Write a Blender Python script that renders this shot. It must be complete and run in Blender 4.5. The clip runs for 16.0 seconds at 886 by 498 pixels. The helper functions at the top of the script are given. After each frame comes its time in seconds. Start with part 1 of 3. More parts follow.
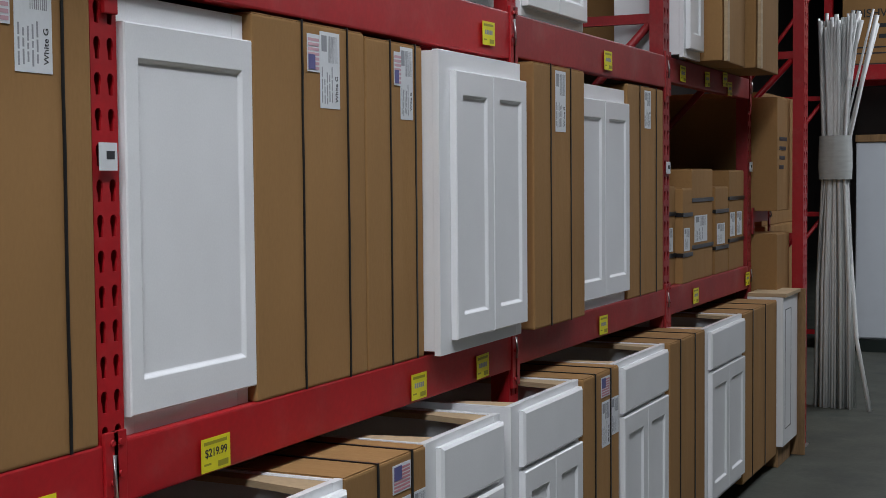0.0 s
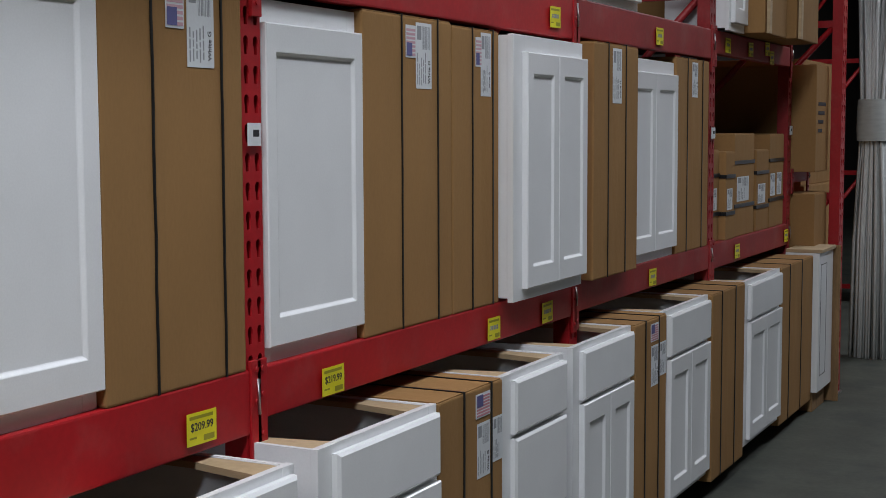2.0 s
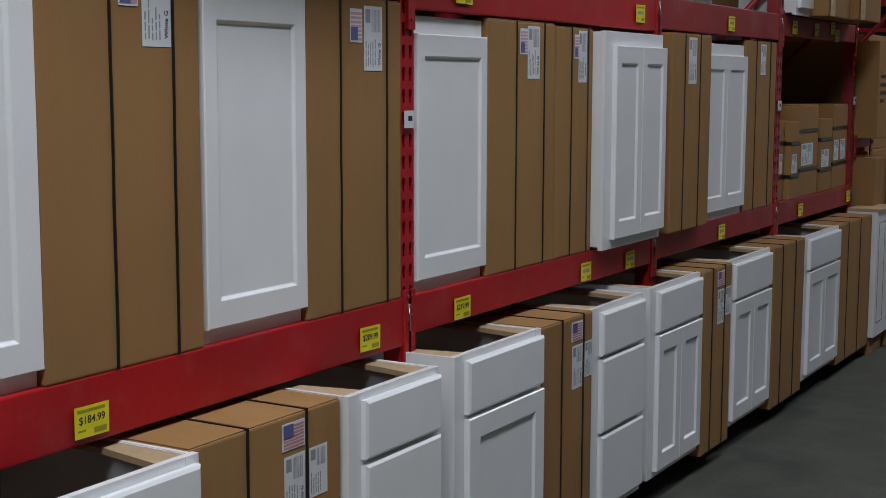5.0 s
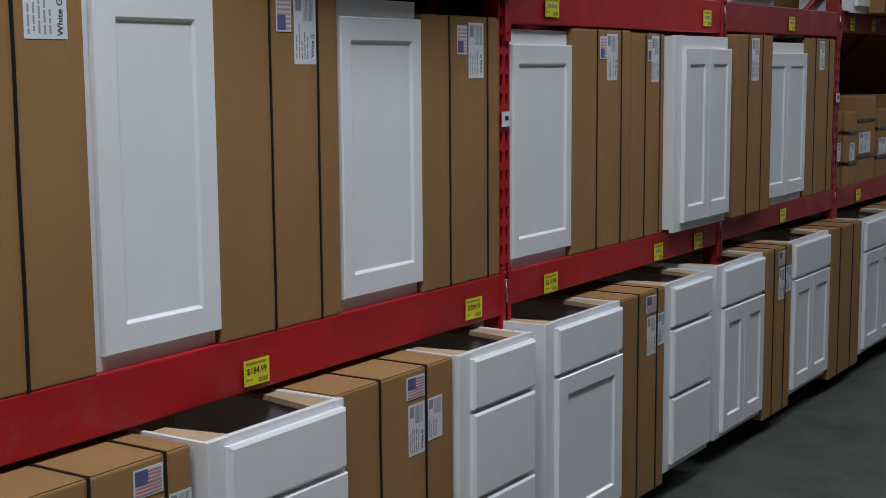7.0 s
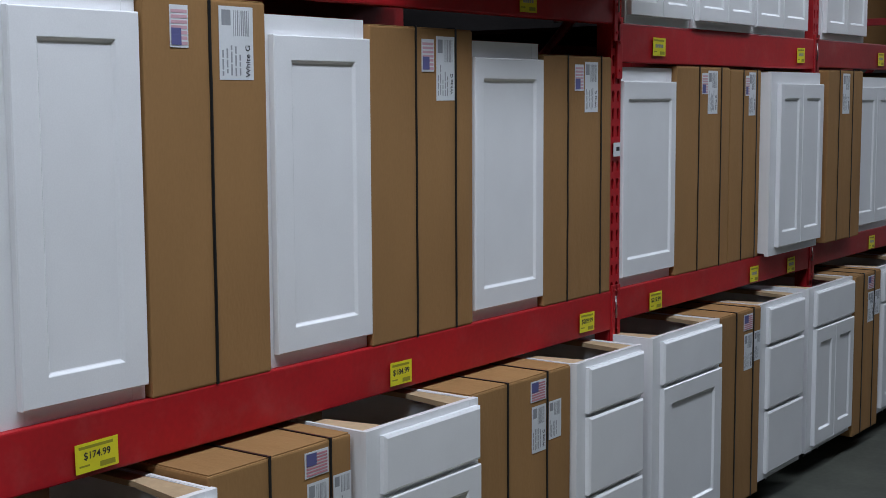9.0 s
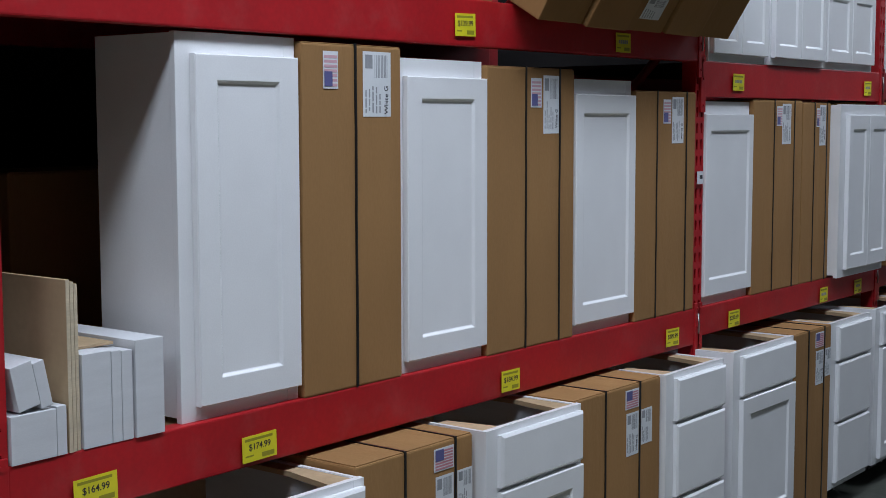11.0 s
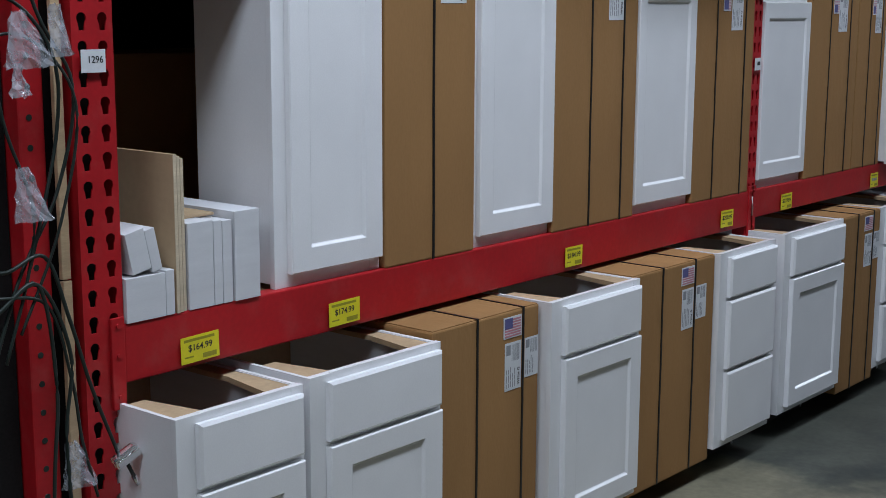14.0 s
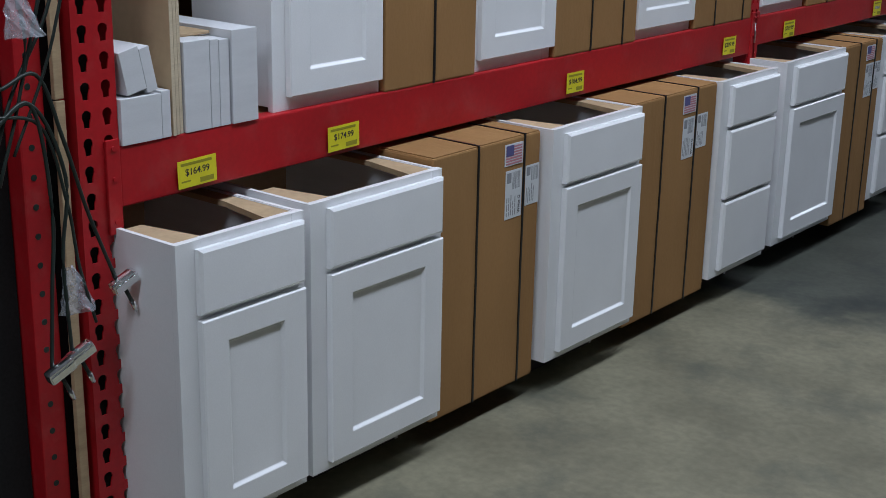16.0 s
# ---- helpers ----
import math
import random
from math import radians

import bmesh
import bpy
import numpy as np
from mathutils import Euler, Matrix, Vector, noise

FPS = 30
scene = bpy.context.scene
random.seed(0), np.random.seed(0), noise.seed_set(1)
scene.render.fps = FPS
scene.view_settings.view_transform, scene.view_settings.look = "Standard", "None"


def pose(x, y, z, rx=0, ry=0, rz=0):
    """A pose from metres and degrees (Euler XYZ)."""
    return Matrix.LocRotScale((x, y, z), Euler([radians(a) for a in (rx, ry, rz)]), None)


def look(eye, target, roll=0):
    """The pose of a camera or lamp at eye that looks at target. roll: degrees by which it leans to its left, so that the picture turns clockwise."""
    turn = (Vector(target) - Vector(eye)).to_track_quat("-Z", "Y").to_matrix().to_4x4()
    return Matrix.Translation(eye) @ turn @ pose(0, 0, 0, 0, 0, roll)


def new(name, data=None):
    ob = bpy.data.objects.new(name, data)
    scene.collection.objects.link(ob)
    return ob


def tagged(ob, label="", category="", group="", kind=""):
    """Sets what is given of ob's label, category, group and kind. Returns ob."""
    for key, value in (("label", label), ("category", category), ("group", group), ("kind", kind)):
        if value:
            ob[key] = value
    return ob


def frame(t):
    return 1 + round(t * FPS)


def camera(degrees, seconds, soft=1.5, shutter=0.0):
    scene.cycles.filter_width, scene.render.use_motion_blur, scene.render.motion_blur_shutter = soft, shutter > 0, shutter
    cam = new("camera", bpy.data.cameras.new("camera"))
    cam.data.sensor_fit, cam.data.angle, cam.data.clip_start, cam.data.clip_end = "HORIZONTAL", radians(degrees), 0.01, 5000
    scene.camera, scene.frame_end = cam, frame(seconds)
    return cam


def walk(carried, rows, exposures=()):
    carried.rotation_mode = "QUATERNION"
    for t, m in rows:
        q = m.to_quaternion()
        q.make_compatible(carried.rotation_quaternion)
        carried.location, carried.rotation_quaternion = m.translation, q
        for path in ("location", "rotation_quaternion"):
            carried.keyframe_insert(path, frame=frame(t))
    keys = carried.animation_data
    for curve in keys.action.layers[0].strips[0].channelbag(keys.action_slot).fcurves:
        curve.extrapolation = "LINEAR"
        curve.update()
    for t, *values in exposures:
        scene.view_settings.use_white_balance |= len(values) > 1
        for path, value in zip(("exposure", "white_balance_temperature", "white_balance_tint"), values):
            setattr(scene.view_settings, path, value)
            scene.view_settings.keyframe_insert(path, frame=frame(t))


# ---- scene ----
cam = camera(36.0, 16.0, soft=0.6)
# seconds, eye x y z, yaw, pitch, roll
PATH_ROWS = [
    (0, 1.583, -1.960, 1.509, 25.20, -2.97, -0.50),
    (0.5, 1.613, -2.145, 1.507, 25.19, -3.18, -1.02),
    (1, 1.649, -2.252, 1.522, 25.60, -3.64, -0.84),
    (1.5, 1.680, -2.359, 1.540, 26.12, -4.25, -0.46),
    (2, 1.717, -2.477, 1.559, 26.89, -4.95, -0.21),
    (2.5, 1.767, -2.610, 1.581, 27.74, -5.44, -0.05),
    (3, 1.826, -2.770, 1.606, 28.33, -5.97, -0.07),
    (3.5, 1.864, -2.876, 1.618, 28.98, -6.13, 0.03),
    (4, 1.919, -3.014, 1.627, 29.37, -6.37, 0.08),
    (6.5, 2.288, -3.824, 1.711, 32.42, -7.58, -0.19),
    (7, 2.312, -3.934, 1.722, 33.10, -7.55, -0.41),
    (7.5, 2.349, -4.055, 1.727, 33.81, -7.29, -0.32),
    (8, 2.389, -4.174, 1.734, 34.46, -7.05, -0.30),
    (8.5, 2.422, -4.284, 1.742, 35.20, -6.70, -0.30),
    (9, 2.436, -4.380, 1.744, 36.35, -6.34, -0.29),
    (9.5, 2.452, -4.512, 1.755, 37.19, -5.85, -0.32),
    (12, 2.602, -5.009, 1.785, 39.04, -5.46, 0.06),
    (12.5, 2.650, -5.081, 1.784, 39.85, -5.81, 0.03),
    (13, 2.663, -5.092, 1.783, 40.32, -6.92, -0.08),
    (13.5, 2.641, -5.086, 1.782, 40.25, -8.45, -0.03),
    (14, 2.602, -5.076, 1.789, 40.00, -10.21, 0.24),
    (14.5, 2.555, -5.064, 1.779, 39.60, -12.48, 0.49),
    (15, 2.515, -5.053, 1.763, 39.16, -14.58, 0.74),
    (15.5, 2.490, -5.046, 1.755, 38.85, -16.08, 1.07),
    (16, 2.491, -5.050, 1.762, 38.90, -17.42, 1.12),
]


def aim(x, y, z, yaw, pitch, roll):
    a, b = radians(yaw), radians(pitch)
    way = Vector((-math.sin(a) * math.cos(b), math.cos(a) * math.cos(b), math.sin(b)))
    eye = Vector((x, y, z))
    return look(eye, eye + way, roll)


walk(cam, [(r[0], aim(*r[1:])) for r in PATH_ROWS], exposures=[(0, 0.38, 6620, 10), (4, 0.0, 6620, 10), (6.5, -0.04, 6440, 10), (9, 0.05, 6190, 10), (12, 0.09, 6050, 10), (16, 0.09, 6050, 10)])

# ---- world and lamps ----
world = bpy.data.worlds.new("world")
scene.world = world
world.use_nodes = True
world.node_tree.nodes["Background"].inputs[0].default_value = (0.80, 0.90, 1.0, 1)
world.node_tree.nodes["Background"].inputs[1].default_value = 0.01


def area_lamp(name, x, y, z, sx, sy, watts, colour):
    data = bpy.data.lights.new(name, "AREA")
    data.shape, data.size, data.size_y = "RECTANGLE", sx, sy
    data.energy, data.color = watts, colour
    ob = new(name, data)
    ob.matrix_world = pose(x, y, z, 0, 0, 0)
    return ob


COOL = (0.84, 0.90, 1.0)
LAMPS = [(1.5, -7.0, 78), (1.5, -2.6, 120), (1.5, 1.3, 50), (2.4, 8.3, 125), (2.2, 13.5, 50)]
for lx, ly, watts in LAMPS:
    area_lamp("tube_light", lx, ly, 4.72, 0.6, 3.4, watts, COOL)


# ---- materials ----
def material(name, colour, rough=0.5, metal=0.0, vary=0.12, scale=6.0, fine=120.0, bump=0.05, stretch=(1, 1, 1),
             stain=None, stain_amount=0.0, stain_scale=2.0, spec=0.5, per_object=0.0, dent=0.0):
    m = bpy.data.materials.new(name)
    m.use_nodes = True
    nt = m.node_tree
    nodes, links = nt.nodes, nt.links
    b = nodes["Principled BSDF"]
    b.inputs["Roughness"].default_value = rough
    b.inputs["Metallic"].default_value = metal
    b.inputs["Specular IOR Level"].default_value = spec
    co = nodes.new("ShaderNodeTexCoord")
    mp = nodes.new("ShaderNodeMapping")
    mp.inputs["Scale"].default_value = stretch
    links.new(co.outputs["Object"], mp.inputs["Vector"])
    big = nodes.new("ShaderNodeTexNoise")
    big.inputs["Scale"].default_value = scale
    big.inputs["Detail"].default_value = 6
    links.new(mp.outputs[0], big.inputs["Vector"])
    small = nodes.new("ShaderNodeTexNoise")
    small.inputs["Scale"].default_value = fine
    small.inputs["Detail"].default_value = 3
    links.new(mp.outputs[0], small.inputs["Vector"])
    ramp = nodes.new("ShaderNodeMapRange")
    ramp.inputs["From Min"].default_value, ramp.inputs["From Max"].default_value = 0.3, 0.7
    ramp.inputs["To Min"].default_value, ramp.inputs["To Max"].default_value = 1 - vary, 1 + vary
    links.new(big.outputs["Fac"], ramp.inputs["Value"])
    ramp2 = nodes.new("ShaderNodeMapRange")
    ramp2.inputs["From Min"].default_value, ramp2.inputs["From Max"].default_value = 0.3, 0.7
    ramp2.inputs["To Min"].default_value, ramp2.inputs["To Max"].default_value = 1 - vary * 0.5, 1 + vary * 0.5
    links.new(small.outputs["Fac"], ramp2.inputs["Value"])
    mul = nodes.new("ShaderNodeMath")
    mul.operation = "MULTIPLY"
    links.new(ramp.outputs[0], mul.inputs[0])
    links.new(ramp2.outputs[0], mul.inputs[1])
    factor = mul.outputs[0]
    if per_object:
        info = nodes.new("ShaderNodeObjectInfo")
        r3 = nodes.new("ShaderNodeMapRange")
        r3.inputs["To Min"].default_value, r3.inputs["To Max"].default_value = 1 - per_object, 1 + per_object
        links.new(info.outputs["Random"], r3.inputs["Value"])
        m2 = nodes.new("ShaderNodeMath")
        m2.operation = "MULTIPLY"
        links.new(factor, m2.inputs[0])
        links.new(r3.outputs[0], m2.inputs[1])
        factor = m2.outputs[0]
    mix = nodes.new("ShaderNodeVectorMath")
    mix.operation = "SCALE"
    mix.inputs[0].default_value = colour
    links.new(factor, mix.inputs["Scale"])
    out = mix.outputs[0]
    if stain:
        sn = nodes.new("ShaderNodeTexNoise")
        sn.inputs["Scale"].default_value = stain_scale
        sn.inputs["Detail"].default_value = 8
        sn.inputs["Roughness"].default_value = 0.65
        links.new(mp.outputs[0], sn.inputs["Vector"])
        sr = nodes.new("ShaderNodeMapRange")
        sr.inputs["From Min"].default_value, sr.inputs["From Max"].default_value = 0.52, 0.68
        sr.inputs["To Min"].default_value, sr.inputs["To Max"].default_value = 0, stain_amount
        links.new(sn.outputs["Fac"], sr.inputs["Value"])
        mc = nodes.new("ShaderNodeMix")
        mc.data_type = "RGBA"
        links.new(sr.outputs[0], mc.inputs[0])
        links.new(out, mc.inputs[6])
        mc.inputs[7].default_value = (*stain, 1)
        out = mc.outputs[2]
    links.new(out, b.inputs["Base Color"])
    if bump:
        bp = nodes.new("ShaderNodeBump")
        bp.inputs["Strength"].default_value = bump
        bp.inputs["Distance"].default_value = 0.002
        links.new(small.outputs["Fac"], bp.inputs["Height"])
        links.new(bp.outputs[0], b.inputs["Normal"])
        if dent:
            wide = nodes.new("ShaderNodeBump")
            wide.inputs["Strength"].default_value = 0.6
            wide.inputs["Distance"].default_value = dent
            links.new(big.outputs["Fac"], wide.inputs["Height"])
            links.new(wide.outputs[0], bp.inputs["Normal"])
    return m


RED = material("red_rack_paint", (0.42, 0.008, 0.013), 0.46, vary=0.14, scale=3, fine=60, bump=0.06,
               stain=(0.46, 0.10, 0.09), stain_amount=0.22, stain_scale=9)
DARKRED = material("red_rack_paint_old", (0.30, 0.015, 0.018), 0.5, vary=0.2, scale=3, fine=60, bump=0.06,
                   stain=(0.34, 0.11, 0.10), stain_amount=0.4, stain_scale=4)
STEEL = material("bare_steel", (0.45, 0.43, 0.42), 0.35, 0.9, vary=0.25, scale=14)
CHROME = material("chrome", (0.88, 0.89, 0.90), 0.16, 1.0, vary=0.05, bump=0)
WHITE = material("white_cabinet_paint", (0.86, 0.865, 0.875), 0.27, vary=0.035, scale=3.5, fine=240, bump=0.03)
PRIMED = material("white_primed_board", (0.66, 0.67, 0.69), 0.6, vary=0.05, scale=5, fine=150, bump=0.08, stretch=(1, 1, 6))
CARTON = material("brown_cardboard", (0.325, 0.178, 0.069), 0.85, vary=0.06, scale=2.2, fine=70, bump=0.12,
                  stretch=(1, 2.2, 0.8), spec=0.2, per_object=0.10, dent=0.02)
STRAP = material("black_strap", (0.012, 0.012, 0.013), 0.35, vary=0.1, bump=0.02)
PAPER = material("white_label_paper", (0.72, 0.74, 0.76), 0.5, vary=0.04, bump=0)
GREYINK = material("grey_label_print", (0.30, 0.31, 0.33), 0.6, vary=0.1, bump=0)
INK = material("black_ink", (0.03, 0.03, 0.035), 0.6, vary=0.1, bump=0)
FLAGRED = material("label_red", (0.56, 0.25, 0.29), 0.5, vary=0.05, bump=0)
FLAGBLUE = material("label_blue", (0.12, 0.12, 0.29), 0.5, vary=0.05, bump=0)
PALEPINK = material("label_faded", (0.62, 0.38, 0.43), 0.5, vary=0.05, bump=0)
YELLOW = material("yellow_price_card", (0.80, 0.72, 0.02), 0.45, vary=0.05, scale=20, bump=0)
OLIVE = material("yellow_card_print", (0.35, 0.32, 0.02), 0.5, vary=0.05, bump=0)
RAWWOOD = material("raw_wood", (0.47, 0.34, 0.20), 0.7, vary=0.14, scale=4, fine=60, bump=0.12, stretch=(1, 1, 8))
PLY = material("birch_plywood", (0.50, 0.36, 0.21), 0.65, vary=0.08, scale=3, fine=50, bump=0.08, stretch=(1, 6, 1))
OLDWOOD = material("old_timber", (0.28, 0.16, 0.07), 0.8, vary=0.25, scale=5, fine=60, bump=0.2, stretch=(6, 6, 0.6))
LINING = material("cabinet_lining", (0.46, 0.31, 0.18), 0.6, vary=0.1, scale=3, fine=60, bump=0.05)
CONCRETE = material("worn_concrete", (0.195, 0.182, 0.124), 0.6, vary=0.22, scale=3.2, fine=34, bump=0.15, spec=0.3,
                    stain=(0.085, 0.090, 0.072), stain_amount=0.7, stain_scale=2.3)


def darken_beyond(m, y_edge, spread, tint):
    """Multiplies the floor colour by tint beyond a ragged edge across the aisle."""
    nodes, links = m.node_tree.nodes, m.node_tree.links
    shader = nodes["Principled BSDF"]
    near_colour = shader.inputs["Base Color"].links[0].from_socket
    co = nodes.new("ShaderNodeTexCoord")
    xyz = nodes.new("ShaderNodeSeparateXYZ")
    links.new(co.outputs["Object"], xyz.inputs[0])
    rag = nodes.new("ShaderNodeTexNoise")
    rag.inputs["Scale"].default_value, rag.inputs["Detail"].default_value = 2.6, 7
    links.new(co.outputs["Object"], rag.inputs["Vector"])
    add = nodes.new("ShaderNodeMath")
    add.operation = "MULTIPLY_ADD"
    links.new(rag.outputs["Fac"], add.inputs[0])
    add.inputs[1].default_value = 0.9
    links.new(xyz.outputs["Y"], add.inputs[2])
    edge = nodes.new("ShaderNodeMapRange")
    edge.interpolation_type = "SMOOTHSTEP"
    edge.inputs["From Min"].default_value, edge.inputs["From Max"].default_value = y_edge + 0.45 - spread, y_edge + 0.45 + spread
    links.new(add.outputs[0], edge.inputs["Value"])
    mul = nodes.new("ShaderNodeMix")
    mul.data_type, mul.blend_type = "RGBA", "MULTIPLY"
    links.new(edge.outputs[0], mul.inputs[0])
    links.new(near_colour, mul.inputs[6])
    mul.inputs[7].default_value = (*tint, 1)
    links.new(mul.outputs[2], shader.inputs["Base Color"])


darken_beyond(CONCRETE, -0.35, 0.14, (0.36, 0.41, 0.49))
BLACK = material("black_rubber_and_slot_shade", (0.014, 0.022, 0.018), 0.45, vary=0.15, bump=0.03)
# near-black that stands in for deep shade behind and between the racks
SHADESHEET = material("deep_shade_black", (0.013, 0.012, 0.012), 0.85, vary=0.3, scale=2, bump=0.05, spec=0.12)
PLYEDGE = material("pale_plywood_edge", (0.62, 0.52, 0.37), 0.7, vary=0.12, scale=6, fine=80, bump=0.1, stretch=(1, 1, 4))
# dark walls and decks; also the shade colour of toe kicks and runners
DARKWALL = material("dark_board_and_shade", (0.060, 0.050, 0.045), 0.8, vary=0.2, scale=2, bump=0.05)
CEIL = material("ceiling_deck", (0.10, 0.10, 0.105), 0.7, vary=0.15, scale=2, bump=0.05)
GREYWALL = material("grey_wall_panel", (0.16, 0.16, 0.165), 0.7, vary=0.12, scale=1.5, bump=0.05)
TUBE = material("lamp_glass", (0.9, 0.93, 1.0), 0.4, vary=0.01, bump=0)
TUBE.node_tree.nodes["Principled BSDF"].inputs["Emission Color"].default_value = (0.9, 0.95, 1.0, 1)
TUBE.node_tree.nodes["Principled BSDF"].inputs["Emission Strength"].default_value = 2.2
FOIL = material("clear_plastic_bag", (0.62, 0.66, 0.72), 0.15, vary=0.2, scale=30, fine=90, bump=0.5)
FOIL.node_tree.nodes["Principled BSDF"].inputs["Alpha"].default_value = 0.35
WRAP = material("stretch_film", (0.55, 0.57, 0.55), 0.25, vary=0.08, scale=12, bump=0.1, stretch=(1, 1, 5))
STRIP = material("primed_moulding", (0.74, 0.75, 0.73), 0.5, vary=0.12, scale=6, bump=0.05, stretch=(1, 1, 0.3), per_object=0.22)
BLUEWHITE = material("white_appliance", (0.76, 0.80, 0.85), 0.3, vary=0.02, bump=0)


# ---- mesh helpers ----
def bm_new():
    return bmesh.new()


def add_box(bm, x0, x1, y0, y1, z0, z1, bevel=0.0, mat=0):
    vs = [bm.verts.new(p) for p in ((x0, y0, z0), (x1, y0, z0), (x1, y1, z0), (x0, y1, z0),
                                    (x0, y0, z1), (x1, y0, z1), (x1, y1, z1), (x0, y1, z1))]
    fs = [bm.faces.new([vs[i] for i in f]) for f in ((0, 3, 2, 1), (4, 5, 6, 7), (0, 1, 5, 4), (1, 2, 6, 5), (2, 3, 7, 6), (3, 0, 4, 7))]
    for f in fs:
        f.material_index = mat
    if bevel:
        edges = list({e for f in fs for e in f.edges})
        r = bmesh.ops.bevel(bm, geom=edges, offset=bevel, segments=2, affect="EDGES", profile=0.6)
        for f in r["faces"]:
            f.material_index = mat
    return vs


def slab(x0, x1, y0, y1, z0, z1, bevel=0.0):
    bm = bm_new()
    add_box(bm, x0, x1, y0, y1, z0, z1, bevel)
    return bm


def part(name, bm, mats, parent=None, label="", place=None):
    me = bpy.data.meshes.new(name)
    bmesh.ops.recalc_face_normals(bm, faces=bm.faces)
    bm.to_mesh(me)
    bm.free()
    for m in (mats if isinstance(mats, (list, tuple)) else [mats]):
        me.materials.append(m)
    ob = new(name, me)
    if place:
        ob.location = place
    if parent:
        ob.parent = parent
    if label:
        ob["label"] = label
    return ob


def thing(name, x, y, z, label, category, group="", kind="", turn=0.0):
    ob = new(name)
    ob.empty_display_size = 0.1
    ob.matrix_world = pose(x, y, z, 0, 0, turn)
    return tagged(ob, label, category, group, kind)


def setting(name, bm, mat, label, category):
    return tagged(part(name, bm, mat), label, category, kind="structure")


def words(name, text, size, mat, parent, m, align="CENTER", thick=0.0004):
    cu = bpy.data.curves.new(name, "FONT")
    cu.body, cu.size, cu.align_x, cu.align_y, cu.extrude = text, size, align, "CENTER", thick
    cu.offset = size * 0.006
    tmp = bpy.data.objects.new(name, cu)
    scene.collection.objects.link(tmp)
    bpy.context.view_layer.update()
    me = bpy.data.meshes.new_from_object(tmp.evaluated_get(bpy.context.evaluated_depsgraph_get()))
    bpy.data.objects.remove(tmp)
    me.name = name
    me.materials.clear()
    me.materials.append(mat)
    ob = new(name, me)
    ob.matrix_basis = m
    ob.parent = parent
    return ob


def tube_mesh(points, radius, sides=8, cap=True):
    """A round bar along a polyline."""
    bm = bm_new()
    rings = []
    n = len(points)
    pts = [Vector(p) for p in points]
    for i, p in enumerate(pts):
        d = (pts[min(i + 1, n - 1)] - pts[max(i - 1, 0)]).normalized()
        side = d.cross(Vector((0, 0, 1)))
        if side.length < 0.05:
            side = d.cross(Vector((0, 1, 0)))
        side.normalize()
        up = side.cross(d)
        rr = radius[i] if isinstance(radius, (list, tuple)) else radius
        rings.append([bm.verts.new(p + rr * (math.cos(2 * math.pi * k / sides) * side + math.sin(2 * math.pi * k / sides) * up)) for k in range(sides)])
    for a, b in zip(rings, rings[1:]):
        for k in range(sides):
            f = bm.faces.new((a[k], a[(k + 1) % sides], b[(k + 1) % sides], b[k]))
            f.smooth = True
    if cap:
        bm.faces.new(rings[0])
        bm.faces.new(rings[-1])
    return bm


FACE_X = Matrix(((0, 0, 1), (1, 0, 0), (0, 1, 0))).to_4x4()   # text plane: reads along +y, faces +x

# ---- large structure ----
setting("floor", slab(-3.0, 7.0, -14.0, 26.0, -0.2, 0.0), CONCRETE, "worn tan concrete warehouse floor with darker stretch beyond", "floor")
setting("ceiling", slab(-3.0, 7.0, -14.0, 26.0, 5.2, 5.35), CEIL, "dark steel warehouse ceiling deck", "ceiling")
setting("wall_west", slab(-3.0, -2.85, -14.0, 26.0, 0, 5.2), DARKWALL, "dark wall behind the racks", "wall")
setting("wall_east", slab(6.85, 7.0, -14.0, 26.0, 0, 5.2), GREYWALL, "plain grey panel wall across the aisle", "wall")
setting("wall_south", slab(-2.85, 6.85, -14.0, -13.85, 0, 5.2), GREYWALL, "plain grey panel wall", "wall")
setting("wall_north", slab(-2.85, 6.85, 25.85, 26.0, 0, 5.2), DARKWALL, "dark far wall of the warehouse", "wall")
# added sheet: its colour gives the dark depth of the shelves
setting("shelf_shade_sheet", slab(-1.16, -1.14, -3.22, 5.75, 0.0, 3.6), SHADESHEET, "near-black sheet added behind the rack shelves for their deep shade", "panel")

for lx, ly, watts in LAMPS:
    t = thing("ceiling_light", lx, ly, 4.76, "long white strip light hanging under the ceiling", "light", "aisle strip lights")
    part("housing", slab(-0.33, 0.33, -1.75, 1.75, 0.03, 0.12, 0.01), PRIMED, t)
    part("diffuser", slab(-0.30, 0.30, -1.7, 1.7, 0.0, 0.03), TUBE, t)
    part("suspension_rod", slab(-0.01, 0.01, -0.8, -0.78, 0.12, 0.44), STEEL, t)
    part("suspension_rod", slab(-0.01, 0.01, 0.78, 0.8, 0.12, 0.44), STEEL, t)

# ---- the rack ----
LOW1 = 1.037
UP1, UPNEAR = 2.01, 2.145
# lower beam bottom, upper beam bottom and top, bay by bay
BAYS = [(0.893, 2.003, UPNEAR), (0.920, 1.868, UP1), (0.928, 1.878, UP1), (0.920, 1.905, UP1)]
POST_TOP = 3.55


